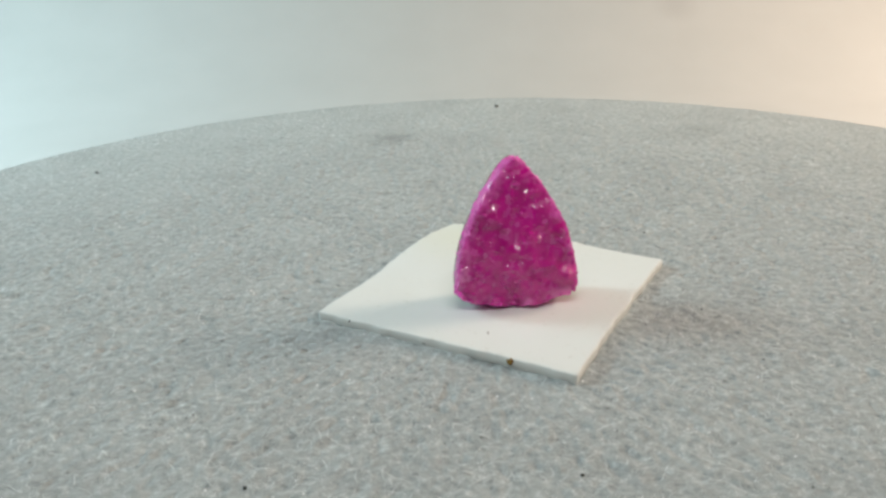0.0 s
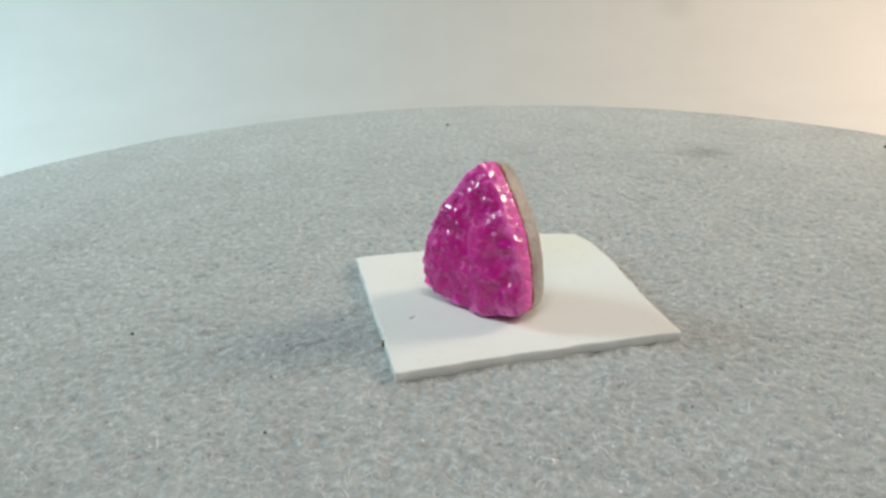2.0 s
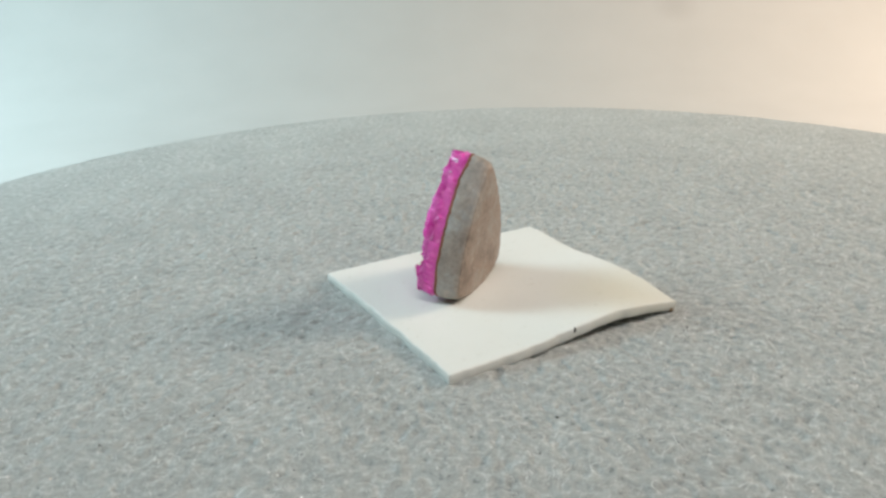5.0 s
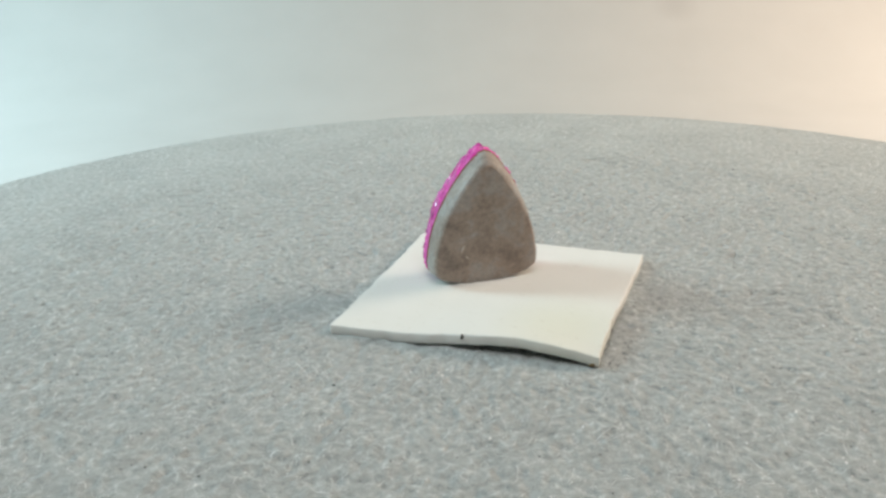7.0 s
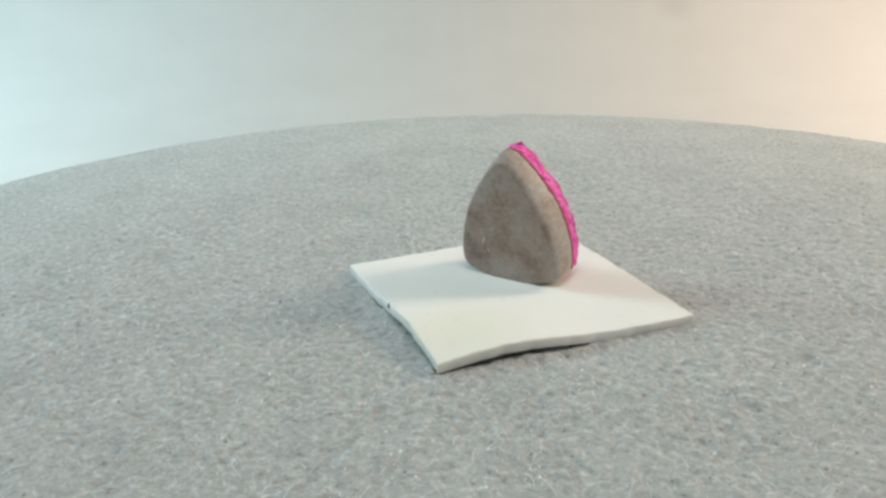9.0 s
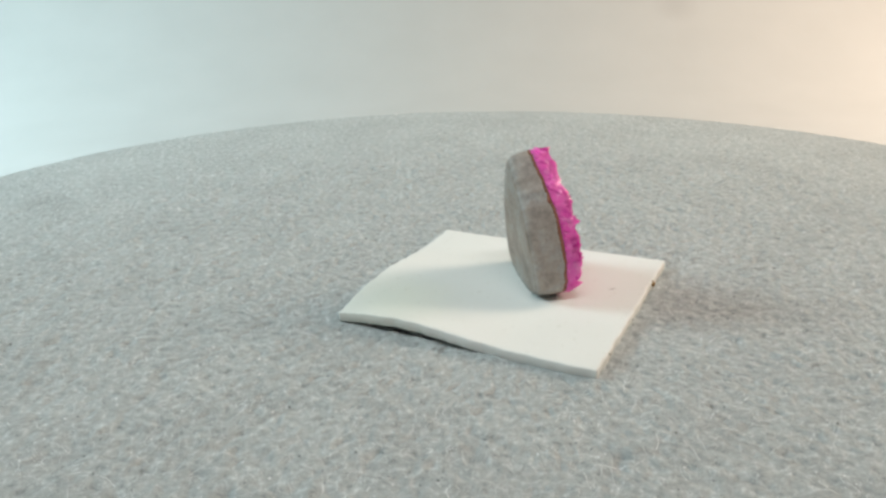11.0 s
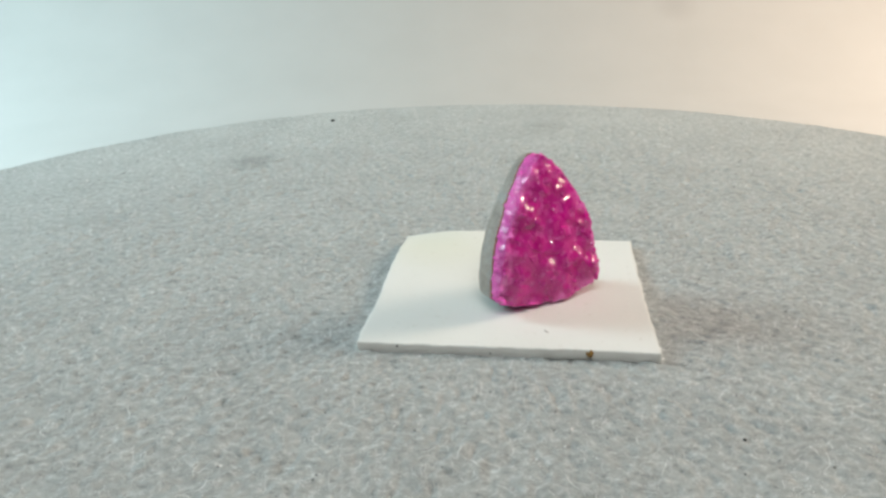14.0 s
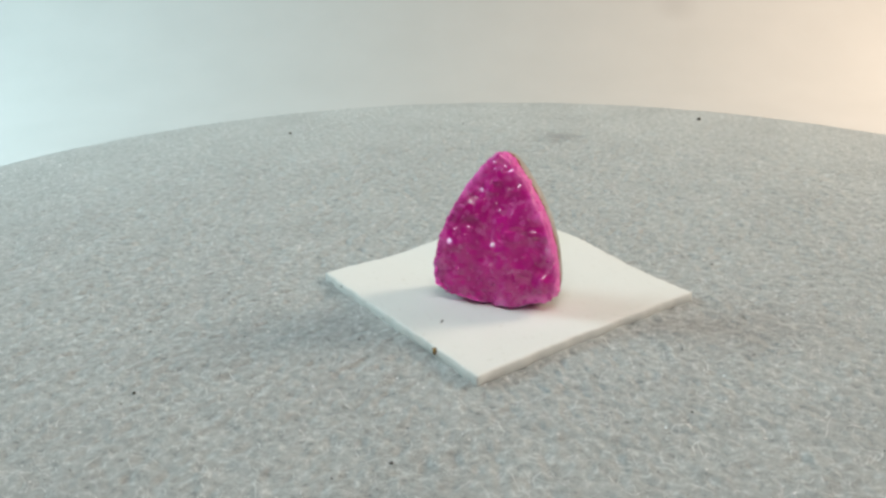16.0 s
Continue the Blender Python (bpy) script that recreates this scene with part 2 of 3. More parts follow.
def turntable():
    top = tagged(new("turntable"), "round motorised turntable covered in light grey wool felt", "turntable")
    radii = np.concatenate([np.arange(0.002, 0.092, 0.0005), np.arange(0.092, R - 0.001, 0.001), [R - 0.0008, R - 0.0002, R, R - 0.0002]])
    drop = np.zeros(len(radii))
    drop[-4:] = (-0.0001, -0.0005, -0.0012, -0.003)
    seg = 900
    a = np.arange(seg) * 2 * np.pi / seg
    wob = 1 + 0.0016 * (rough_field(np.cos(a) * 0.05, np.sin(a) * 0.05, 0.006) - 0.5)
    x, y = np.outer(radii, np.cos(a)), np.outer(radii, np.sin(a))
    fade = np.clip((radii - R * 0.97) / (R * 0.03), 0, 1)[:, None]
    x, y = OFF[0] + x * (1 + fade * (wob - 1)), OFF[1] + y * (1 + fade * (wob - 1))
    z = felt_height(x, y) + drop[:, None]
    verts = np.stack([x, y, z], -1).reshape(-1, 3)
    i, j = np.meshgrid(np.arange(len(radii) - 1), np.arange(seg), indexing="ij")
    jn = (j + 1) % seg
    quads = np.stack([i * seg + j, (i + 1) * seg + j, (i + 1) * seg + jn, i * seg + jn], -1).reshape(-1, 4)
    tagged(quads_object("felt_cover", verts, quads, FELT, top), "light grey matted wool felt")
    disc = [[(OFF[0] + r * math.cos(b), OFF[1] + r * math.sin(b), h) for b in np.linspace(0, 2 * math.pi, 97)[:-1]]
            for r, h in ((R - 0.004, -0.0025), (R - 0.003, -0.004), (R - 0.003, -0.014), (R - 0.006, -0.016))]
    part("platter", loft(disc), PLASTIC, top, "white plastic platter")
    base = [[(r * math.cos(b), r * math.sin(b), h) for b in np.linspace(0, 2 * math.pi, 65)[:-1]]
            for r, h in ((0.07, -0.0165), (0.072, -0.018), (0.078, -0.042))]
    part("base", loft(base), PLASTIC, top, "white plastic turntable base")
    # loose surface fibres
    rs = np.random.RandomState(3)
    count = 130000
    rr = np.sqrt(rs.rand(count)) * (R - 0.0015)
    keep = rs.rand(count) < np.where(rr < 0.1, 1.0, 0.55)
    rr = rr[keep]
    count = len(rr)
    aa = rs.rand(count) * 2 * np.pi
    px, py = OFF[0] + rr * np.cos(aa), OFF[1] + rr * np.sin(aa)
    # neighbouring fibres mat together: the lie of the wool drifts over a few millimetres
    way = 9.0 * rough_field(px, py, 0.004) + 1.1 * rs.randn(count)
    length = 0.0009 + 0.0034 * rs.rand(count) ** 2.2
    curl = rs.randn(count) * 1.2
    sway = rs.randn(count) * 0.9
    wide = 0.000015 + 0.000030 * rs.rand(count) ** 3
    arch = 0.00004 + 0.00030 * rs.rand(count) ** 3
    rows, cx, cy = [], px, py
    for k in range(6):
        f = k / 5
        d = way + curl * f + sway * math.sin(2 * math.pi * f)
        if k:
            cx, cy = cx + np.cos(d) * length / 5, cy + np.sin(d) * length / 5
        cz = felt_height(cx, cy) + 0.00002 + arch * math.sin(math.pi * (0.08 + 0.84 * f))
        taper = wide * (0.45 + 0.55 * math.sin(math.pi * (0.1 + 0.8 * f)))
        nx, ny = -np.sin(d) * taper, np.cos(d) * taper
        rows.append(np.stack([np.stack([cx + nx, cy + ny, cz], -1), np.stack([cx - nx, cy - ny, cz], -1)], 1))
    verts = np.stack(rows, 1).reshape(-1, 3)
    b = (np.arange(count) * 12)[:, None]
    quads = (b[:, :, None] + np.array([[2 * k, 2 * k + 1, 2 * k + 3, 2 * k + 2] for k in range(5)])[None]).reshape(-1, 4)
    tagged(quads_object("wool_nap", verts, quads, FIBRE, top), "fine pale wool fibres", kind="stuff")
    # white flakes paint glints on the felt, dark ones the shade in its pits
    for name, mat, count, small, more, label in (("felt_glint", SPARK, 2800, 0.00010, 0.00014, "tiny near-white flakes painted as glints on the wool"),
                                                 ("pit_shade", PIT_SHADE, 3600, 0.00007, 0.00013, "tiny dark flakes standing in for shaded pits in the wool")):
        verts, faces = [], []
        for _ in range(count):
            r, b = (R - 0.004) * math.sqrt(rs.rand()), rs.rand() * 2 * math.pi
            c = Vector((r * math.cos(b), r * math.sin(b), 0))
            c.z = float(felt_height(c.x, c.y)) + 0.0002
            m = Euler((rs.randn() * 0.5, rs.randn() * 0.5, rs.rand() * 6)).to_matrix()
            s = small + more * rs.rand() ** 3
            k = len(verts)
            verts += [c + m @ Vector(q) * s for q in ((1, 0, 0), (0, 1, 0.2), (-1, 0, 0), (0, -1, 0.2), (0, 0, -0.6))]
            faces += [(k, k + 1, k + 2, k + 3), (k + 1, k, k + 4), (k + 2, k + 1, k + 4), (k + 3, k + 2, k + 4), (k, k + 3, k + 4)]
        tagged(mesh_object(name, verts, faces, mat, top), label, kind="stuff")
    return top


TABLE = turntable()


V = 0.985 * U


# ---- card under the stone ----
C1, C2, C3, C4 = (Vector(c) * V for c in ((0.143, -0.530), (-0.494, -0.156), (0.502, 0.107), (-0.116, 0.454)))
THICK = 0.028 * V


def card_place(s, t):
    """The card's plan: s from corner 2 to corner 1, t from the front edge to the back one."""
    q = C2 * (1 - s) * (1 - t) + C1 * s * (1 - t) + C4 * (1 - s) * t + C3 * s * t
    return q + (C2 - C1).normalized() * 0.006 * V * s * s * math.sin(math.pi * t)


def card_lift(q):
    """How far the warped card stands off the felt: a hump across the corner that droops at its tip."""
    d = (q - C4).length / V
    if d > 0.52:
        return 0.0
    if d > 0.20:
        k = (0.52 - d) / 0.32
        return 0.021 * V * (k * k * (3 - 2 * k))
    return V * (0.001 + 0.020 * math.sin(math.pi / 2 * d / 0.20))


def card():
    n = 70
    bm = bmesh.new()
    grid = {}
    for lay in (0, 1):
        for i in range(n + 1):
            for j in range(n + 1):
                s, t = i / n, j / n
                q = card_place(s, t)
                edge = min(s, 1 - s, t, 1 - t)
                wob = 0.0016 * V * (float(rough_field(q.x, q.y, 0.002)) + float(rough_field(q.x, q.y + lay, 0.0007)) - 1) if edge == 0 else 0
                mid = (C1 + C2 + C3 + C4) / 4
                q = q + (q - mid).normalized() * wob * 3
                z = card_lift(q) - 0.002 * V + (THICK if lay else 0) + 0.006 * V * t ** 3 * math.sin(math.pi * min(1, 0.15 + s))
                z += 0.003 * V * (float(rough_field(q.x, q.y, 0.018)) - 0.5)
                grid[lay, i, j] = bm.verts.new((q.x, q.y, z))
    for i in range(n):
        for j in range(n):
            for lay in (0, 1):
                bm.faces.new([grid[lay, i + a, j + b] for a, b in ((0, 0), (1, 0), (1, 1), (0, 1))])
    for k in range(n):
        for a, b in (((k, 0), (k + 1, 0)), ((k, n), (k + 1, n)), ((0, k), (0, k + 1)), ((n, k), (n, k + 1))):
            bm.faces.new([grid[0, *a], grid[0, *b], grid[1, *b], grid[1, *a]])
    bmesh.ops.recalc_face_normals(bm, faces=bm.faces)
    rim = [e for e in bm.edges if e.calc_face_angle(0) > 0.8]
    bmesh.ops.bevel(bm, geom=rim, offset=0.003 * V, segments=2, affect="EDGES", profile=0.5)
    top = tagged(new("paper_card"), "square white mat board with one warped corner on grey felt", "card")
    part("board", bm, CARD, top, smooth=True)

    def blot(name, mat, place, size, seed, label, flat=0.35):
        b = bmesh.new()
        bmesh.ops.create_icosphere(b, subdivisions=2, radius=1.0)
        for v in b.verts:
            k = 0.7 + 0.6 * noise.noise(v.co * 1.7 + Vector((seed, 0, 0)))
            v.co = Vector((v.co.x * size[0], v.co.y * size[1], v.co.z * size[2])) * k + Vector(place)
        part(name, b, mat, top, label, smooth=True)

    def at_edge(a, b, f, up, out=0.0):
        q = a.lerp(b, f)
        mid = (C1 + C2 + C3 + C4) / 4
        q = q + (q - mid).normalized() * out * V
        return (q.x, q.y, card_lift(q) - 0.002 * V + THICK * up)

    blot("rust_stain", RUST, at_edge(C1, C2, 0.225, 0.65, -0.003), (0.017 * V, 0.013 * V, 0.012 * V), 1, "rusty brown stain on the edge")
    blot("fleck", DARK, at_edge(C1, C2, 0.86, 0.75), (0.005 * V, 0.004 * V, 0.005 * V), 2, "dark fleck")
    blot("fleck", DARK, at_edge(C1, C2, 0.55, 0.4), (0.006 * V, 0.004 * V, 0.003 * V), 5, "dark fleck")
    blot("nick", DARK, at_edge(C3, C4, 0.52, 1.0), (0.009 * V, 0.004 * V, 0.010 * V), 3, "dark nick in the edge")
    blot("nick", RUST, at_edge(C3, C4, 0.98, 0.2), (0.010 * V, 0.006 * V, 0.004 * V), 4, "brown nick in the edge")
    q = Vector((-0.047, -0.313)) * V
    blot("pencil_mark", GREY, (q.x, q.y, -0.001 * V + THICK), (0.004 * V, 0.013 * V, 0.0012 * V), 6, "small grey mark")
    return top


PAPER = card()


# ---- the stone ----
OUTLINE_HALF = ((0.166, 0.040), (0.1665, 0.07), (0.163, 0.10), (0.158, 0.138), (0.151, 0.173), (0.132, 0.231), (0.110, 0.273),
                (0.088, 0.311), (0.064, 0.345), (0.036, 0.382), (0.018, 0.400))


def outline(count=240):
    """The pointed arch of the stone's face, evenly stepped, from the middle of its foot."""
    pts = [(0.0, 0.0), (0.06, 0.003), (0.11, 0.013), (0.150, 0.028)] + list(OUTLINE_HALF) + [(0.004, 0.408)]
    pts += [(-x, z) for x, z in reversed(OUTLINE_HALF)] + [(-0.150, 0.030), (-0.11, 0.015), (-0.06, 0.004), (0.0, 0.0)]
    p = np.array(pts)
    for _ in range(2):
        q = p.copy()
        q[1:-1] = 0.15 * p[:-2] + 0.7 * p[1:-1] + 0.15 * p[2:]
        p = q
    d = np.concatenate([[0], np.cumsum(np.hypot(*np.diff(p, axis=0).T))])
    s = np.arange(count) * d[-1] / count
    return np.stack([np.interp(s, d, p[:, 0]), np.interp(s, d, p[:, 1])], 1)


HEART = np.array((0.0, 0.165))


def stone():
    top = tagged(new("druzy_stone"), "pointed-arch cabochon of magenta druzy crystals on grey-brown rock", "gemstone")
    line = outline()
    rs = np.random.RandomState(11)

    def bow(x, z, more=0.022):
        """How far the seam swells forward at mid height, more on one flank."""
        flank = 0.5 - 0.5 * np.clip(x / 0.12, -1, 1)
        return (0.005 + more * flank) * np.sin(np.pi * np.clip((z + 0.03) / 0.42, 0, 1)) ** 0.8

    def ring(scale, depth, jag=0.0, seed=0.0):
        out = []
        for k, (x, z) in enumerate(line):
            q = HEART + (np.array((x, z)) - HEART) * scale
            j = jag * (noise.noise((x * 40 + seed, z * 40, seed)) + 0.6 * noise.noise((x * 110, z * 110, seed)))
            q = HEART + (q - HEART) * (1 + j * 0.5)
            if depth > 0.004:
                q[1] -= 0.4 * (1 - scale) * 0.165 * max(0.0, 1 - z / 0.12)
                q[0] *= 1 - 0.9 * depth * max(z - 0.1, 0) / 0.3
                q[0] += 0.13 * depth * min(max(z - 0.05, 0) / 0.25, 1)
            if depth < -0.004:
                q[1] += 0.003 * max(0.0, 1 - q[1] / 0.12)
            out.append((q[0] * V, (depth + j * 0.25 - bow(q[0], q[1]) * min(max((0.05 - depth) / 0.05, 0), 1)) * V, q[1] * V))
        return out

    side = [ring(0.985, 0.001), ring(0.997, 0.006, 0.010), ring(0.988, 0.026, 0.010), ring(0.970, 0.042, 0.010), ring(0.950, 0.0520, 0.008), ring(0.915, 0.0595, 0.006)]
    part("rock_side", loft(side), ROCK_SIDE, top, "pale tan-grey ground side", smooth=True)
    back = [ring(0.920, 0.0575, 0.006), ring(0.905, 0.0612, 0.006), ring(0.88, 0.0625, 0.006), ring(0.6, 0.0637), ring(0.25, 0.0640)]
    part("rock_back", loft(back), ROCK, top, "grey-brown ground rock face", smooth=True)
    part("rust_seam", loft([ring(0.985, -0.004, 0.02, 3), ring(1.001, -0.002, 0.02, 3), ring(1.001, 0.002, 0.02, 3), ring(0.985, 0.004, 0.02, 3)]), SEAM, top, "thin rusty seam")
    part("crystal_rind", loft([ring(0.985, -0.002), ring(1.0, -0.005, 0.02, 5), ring(1.002, -0.013, 0.06, 6), ring(1.000, -0.021, 0.09, 6.3), ring(0.998, -0.029, 0.11, 6.6),
                               ring(0.992, -0.037, 0.12, 6.9), ring(0.965, -0.041, 0.08, 7.2), ring(0.90, -0.026), ring(0.6, -0.010), ring(0.25, -0.010)]),
         RIND, top, "pale pink crystalline rind")
    # druzy face: the common skin of many low crystal points
    seeds = 3000
    sx, sz = (rs.rand(seeds * 3) - 0.5) * 0.36, rs.rand(seeds * 3) * 0.43 - 0.01
    size = 0.35 + 0.65 * rs.rand(seeds * 3) ** 2
    pick = np.argsort(rs.rand(seeds * 3))[:seeds]
    sx, sz, size = sx[pick], sz[pick], size[pick]
    turn, slope = rs.rand(seeds) * 2.1, 0.20 + 0.25 * rs.rand(seeds)
    leanx, leanz = rs.randn(seeds) * 0.12, rs.randn(seeds) * 0.12
    high = 0.0045 * size
    steps, ways = 120, len(line) * 2
    fine = outline(ways)
    s = (np.arange(steps) / (steps - 1)) ** 0.75
    px = HEART[0] + s[:, None] * (fine[:, 0] - HEART[0]) * 0.992
    pz = HEART[1] + s[:, None] * (fine[:, 1] - HEART[1]) * 0.992
    pz = pz + 0.003 * np.clip(1 - pz / 0.12, 0, None)
    fray = 1 + np.clip((s - 0.85) / 0.15, 0, 1)[:, None] * 0.05 * (rough_field(px, pz, 0.014) - 0.55)
    px, pz = HEART[0] + (px - HEART[0]) * fray, HEART[1] + (pz - HEART[1]) * fray
    grown = np.full(px.shape, -1.0)
    for k in range(seeds):
        dx, dz = px - sx[k], pz - sz[k]
        reach = np.full(px.shape, -1.0)
        for f in range(3):
            a = turn[k] + f * 2.094
            reach = np.maximum(reach, math.cos(a) * dx + math.sin(a) * dz)
        tip = high[k] - slope[k] * reach + np.where(reach < 0.03, leanx[k] * dx + leanz[k] * dz, -0.02)
        grown = np.maximum(grown, tip)
    swell = 0.044 + 0.017 * np.clip(1 - np.hypot(px / 0.17, (pz - 0.15) / 0.25) ** 2, 0, 1) + 0.016 * (rough_field(px, pz, 0.05) - 0.5) + 0.008 * (rough_field(px + 3, pz, 0.022) - 0.5)  - 0.012 * np.clip(1 - pz / 0.07, 0, 1) * np.clip(0.5 - px / 0.2, 0, 1)
    # fuller towards the tip, and a spur of crystals low on one flank
    swell = swell + 0.003 + 0.006 * np.clip((pz - 0.32) / 0.08, 0, 1) + 0.020 * np.exp(-((px - 0.13) / 0.022) ** 2 - ((pz - 0.085) / 0.022) ** 2)
    depth = -(swell - 0.004 + 0.5 * np.clip(grown, -0.005, 0.02))
    depth[-1] = -0.030
    depth[-2] = np.maximum(depth[-2], -0.050)
    depth = depth - bow(px, pz, 0.013)
    verts = np.stack([px, depth, pz], -1).reshape(-1, 3) * V
    i, j = np.meshgrid(np.arange(steps - 1), np.arange(ways), indexing="ij")
    jn = (j + 1) % ways
    quads = np.stack([i * ways + j, i * ways + jn, (i + 1) * ways + jn, (i + 1) * ways + j], -1).reshape(-1, 4)
    near = np.broadcast_to(s[:, None], px.shape) + 0.25 * (rough_field(px, pz, 0.03) - 0.5) + 0.12 * (rough_field(px + 1, pz, 0.009) - 0.5)
    zone = np.clip((near - 0.80) / 0.24, 0, 1) ** 1.4
    crust = tagged(quads_object("druzy_crust", verts, quads, DRUZY, top), "glossy deep magenta crystal crust, paler along the rim")
    crust.data.attributes.new("zone", "FLOAT", "POINT").data.foreach_set("value", zone.ravel().astype(np.float32))
    # larger single crystals that stand proud of the crust
    shapes = []
    for k in range(4):
        b = bmesh.new()
        low = [b.verts.new((math.cos(a + 0.2 * k) * 0.9, 0.5, math.sin(a + 0.2 * k) * (0.8 + 0.1 * k))) for a in (0.0, 1.1, 2.0, 3.2, 4.1, 5.3)]
        mid_ring = [b.verts.new((v.co.x * 0.85, -0.25 - 0.15 * (i % 2), v.co.z * 0.85)) for i, v in enumerate(low)]
        tip = [b.verts.new((0.30 * math.cos(c + k), -0.72, 0.30 * math.sin(c + k))) for c in (0.0, 2.1, 4.2)]
        for i in range(6):
            b.faces.new((low[i], low[(i + 1) % 6], mid_ring[(i + 1) % 6], mid_ring[i]))
        for i in range(3):
            b.faces.new((mid_ring[2 * i], mid_ring[2 * i + 1], tip[i]))
            b.faces.new((mid_ring[2 * i + 1], mid_ring[(2 * i + 2) % 6], tip[(i + 1) % 3], tip[i]))
        b.faces.new(tip)
        bmesh.ops.recalc_face_normals(b, faces=b.faces)
        me = bpy.data.meshes.new("crystal")
        b.to_mesh(me)
        b.free()
        me.materials.append(CRYSTAL)
        shapes.append(me)
    spots = verts.reshape(steps, ways, 3)
    for k in range(90):
        row, col = int(steps * (0.12 + 0.87 * rs.rand() ** 0.6)), rs.randint(ways)
        ob = new("crystal", shapes[k % 4])
        ob.parent = top
        size = V * (0.0035 + 0.0050 * rs.rand() ** 2)
        ob.matrix_basis = Matrix.LocRotScale(Vector(spots[row, col]), Euler((rs.randn() * 0.45, rs.rand() * 6.3, rs.randn() * 0.45)), Vector((size, size, size * (1 + rs.rand()))))
    scr = bmesh.new()
    for a, b, w in (((-0.083, 0.118), (-0.070, 0.150), 0.004), ((-0.072, 0.112), (-0.055, 0.095), 0.003)):
        a, b = Vector((-a[0], 0.0637, a[1])) * V, Vector((-b[0], 0.0637, b[1])) * V
        d = (b - a).normalized()
        e = Vector((d.z, 0, -d.x)) * w * V
        up = Vector((0, 0.0012 * V, 0))
        v = [scr.verts.new(q) for q in (a, a.lerp(b, 0.5) + e, b, a.lerp(b, 0.5) - e, a.lerp(b, 0.5) + up)]
        for f in ((0, 1, 4), (1, 2, 4), (2, 3, 4), (3, 0, 4)):
            scr.faces.new([v[i] for i in f])
    part("scratch", scr, PALE, top, "pale scratch")
    return top


STONE = stone()
STONE_AT = pose(0.0369 * V, -0.1350 * V, 0.0195 * V, -8.0, 0, 5.6)


# ---- lint on the felt and a smudge on the sheet ----
def lint(x, y, size, seed):
    bm = bmesh.new()
    bmesh.ops.create_icosphere(bm, subdivisions=2, radius=size * U)
    for v in bm.verts:
        v.co *= 0.75 + 0.5 * noise.noise(v.co / (size * U) * 1.6 + Vector((seed, 0, 0)))
        v.co.z *= 0.6
    ob = part("lint_speck", bm, DARK, None, smooth=True)
    tagged(ob, "tiny dark speck of lint on the grey felt", "lint", group="specks on the felt")
    return ob, pose(x * U, y * U, 0.25 * size * U)


LINT = [lint(*a) for a in ((0.163, 2.213, 0.013, 1), (0.099, -0.845, 0.005, 2), (-0.546, -0.846, 0.006, 3), (-0.885, 1.727, 0.006, 4), (-1.04, -0.565, 0.004, 5),
                           (-1.255, -1.01, 0.006, 6), (-1.59, 1.273, 0.008, 7), (0.505, 0.378, 0.004, 8), (-0.925, 0.77, 0.004, 9))]


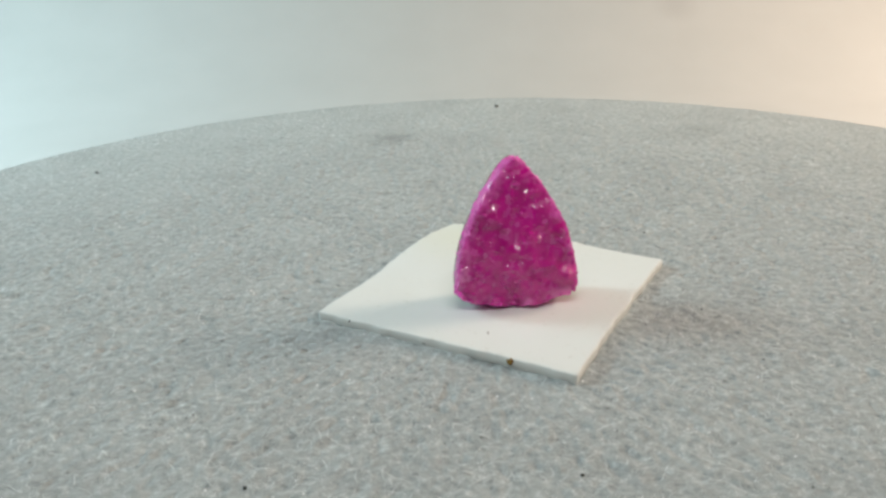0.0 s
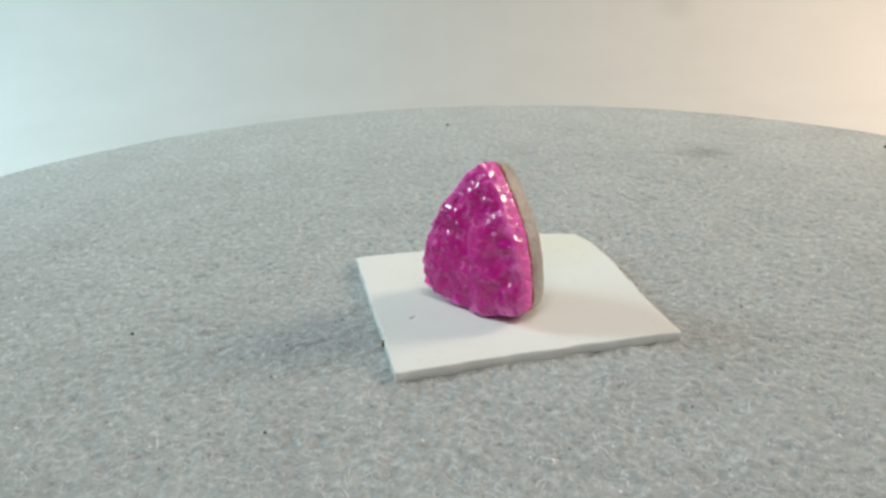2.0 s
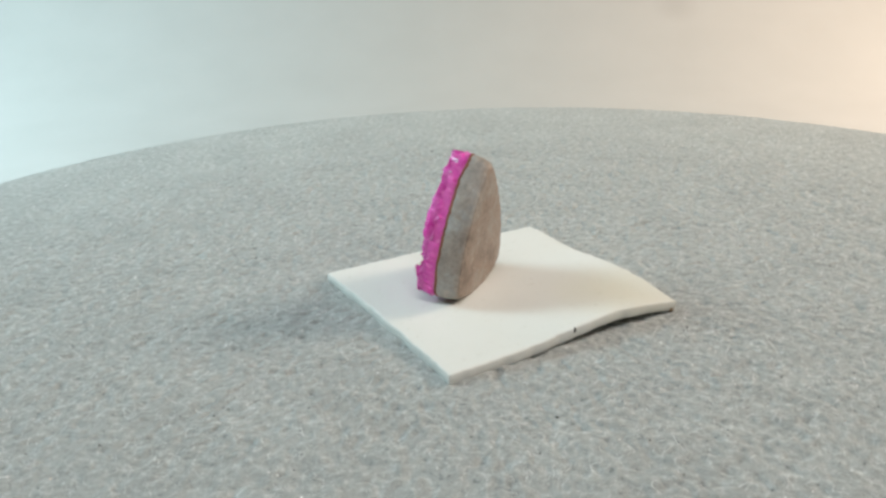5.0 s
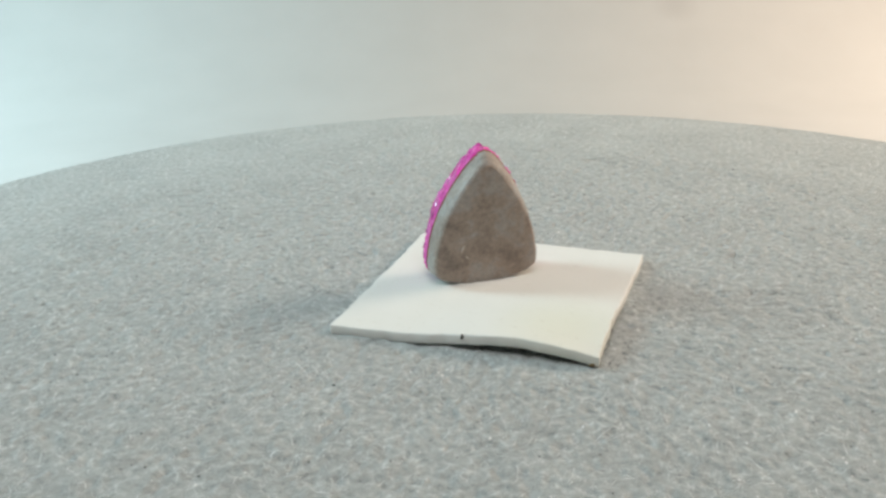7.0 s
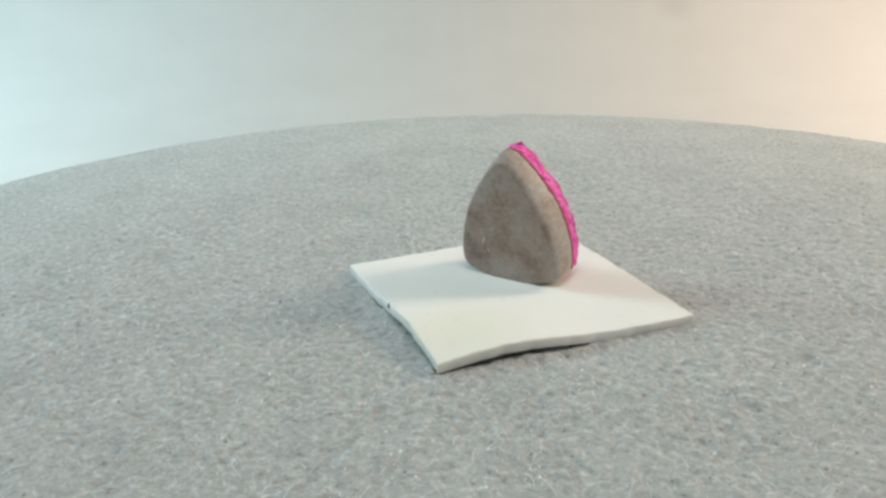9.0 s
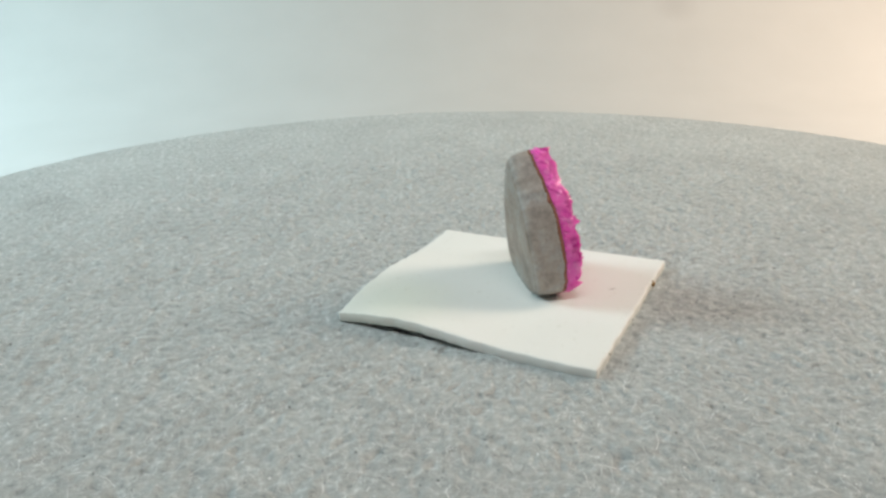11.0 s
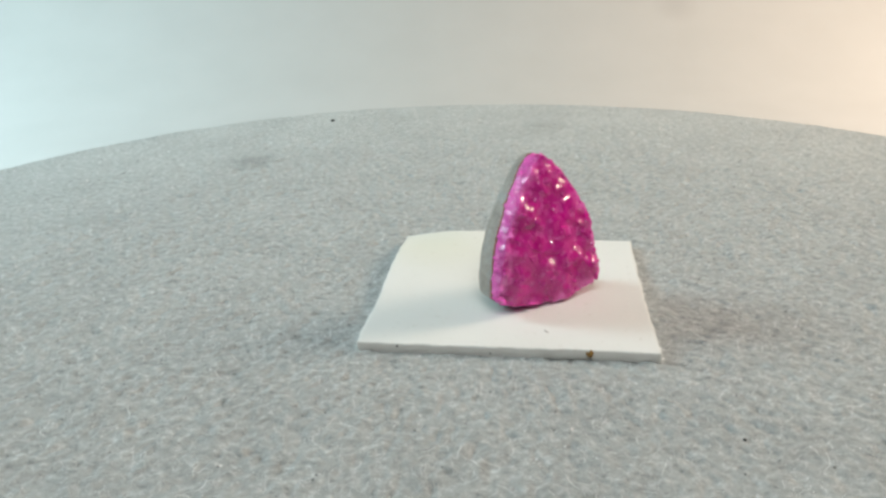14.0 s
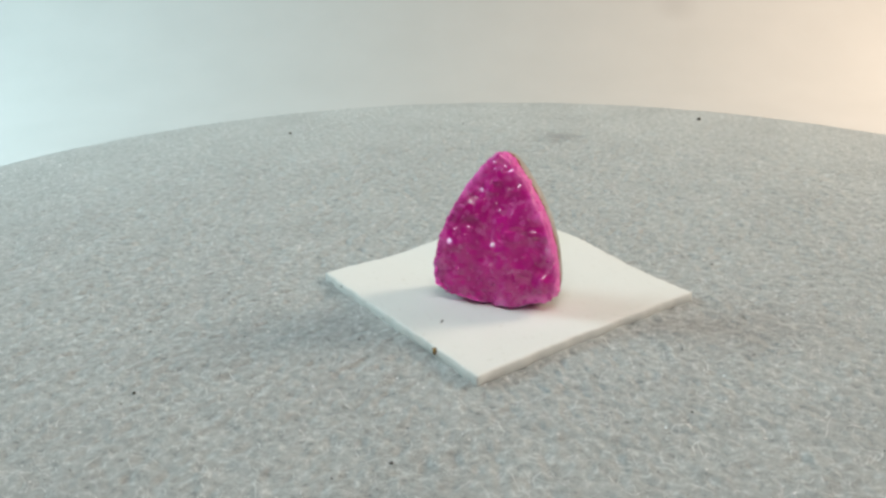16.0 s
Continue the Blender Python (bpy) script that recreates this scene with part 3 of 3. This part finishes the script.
def motions():
    """The platter's turn: seconds, degrees of turn, lift, its lean about x and about y, and its drift."""
    turns = [
        (0, 0.38, 0.0092, 0.57, -0.55, -0.0169, 0.0174),
        (0.5, -11.80, 0.0110, 0.79, -0.20, -0.0080, 0.0142),
        (1, -23.66, 0.0039, 0.28, -0.18, -0.0089, 0.0030),
        (1.5, -35.75, 0.0017, -0.02, -0.21, -0.0000, -0.0075),
        (2, -47.57, -0.0013, -0.06, -0.04, 0.0054, -0.0085),
        (2.5, -59.44, -0.0047, -0.12, 0.02, 0.0084, -0.0025),
        (3, -71.64, -0.0058, -0.11, -0.13, 0.0108, -0.0006),
        (5.5, -133.68, -0.0093, 0.14, -0.33, 0.0041, 0.0070),
        (6, -145.26, -0.0163, 0.31, 0.00, 0.0028, 0.0098),
        (6.5, -157.20, -0.0202, 0.16, 0.19, 0.0005, 0.0099),
        (7, -169.48, -0.0142, -0.16, 0.01, -0.0012, 0.0042),
        (7.5, -181.58, -0.0157, 0.02, 0.16, 0.0072, 0.0007),
        (8, -193.73, -0.0174, 0.09, 0.27, 0.0061, -0.0020),
        (8.5, -206.12, -0.0094, -0.07, -0.13, 0.0003, -0.0132),
        (9, -218.36, -0.0075, -0.25, -0.21, 0.0015, -0.0187),
        (11.5, -277.63, -0.0114, 0.09, 0.11, -0.0124, 0.0157),
        (12, -289.40, -0.0115, -0.02, 0.07, -0.0051, 0.0145),
        (12.5, -300.78, -0.0050, -0.22, 0.02, -0.0016, 0.0052),
        (13, -312.80, -0.0010, -0.22, 0.05, 0.0016, 0.0047),
        (13.5, -324.80, 0.0044, -0.16, 0.06, 0.0020, -0.0009),
        (14, -336.96, 0.0130, -0.08, -0.06, 0.0028, -0.0055),
        (14.5, -349.07, 0.0250, -0.25, 0.07, -0.0015, -0.0129),
        (15, -361.26, 0.0295, -0.24, 0.14, 0.0024, -0.0102),
        (15.5, -373.55, 0.0254, -0.04, 0.48, 0.0011, -0.0134),
        (16, -385.57, 0.0266, -0.29, 0.36, -0.0012, -0.0106),
    ]
    poses = []
    for t, turn, lift, lean_x, lean_y, dx, dy in turns:
        poses.append((t, pose(dx * U, dy * U, lift * U, lean_x, lean_y, 0) @ pose(0, 0, 0, 0, 0, turn) @ pose(0, 0, 0, 0, TILT[1], 0) @ pose(0, 0, 0, TILT[0], 0, 0)))
    filled = []
    for (t, m), (u, o) in zip(poses, poses[1:]):
        filled.append((t, m))
        for k in range(1, round((u - t) / 0.5)):
            filled.append((t + 0.5 * k, m.lerp(o, 0.5 * k / (u - t))))
    filled.append(poses[-1])
    for thing, at in [(TABLE, Matrix()), (PAPER, Matrix()), (STONE, STONE_AT)] + LINT:
        walk(thing, [(t, m @ at) for t, m in filled])


motions()
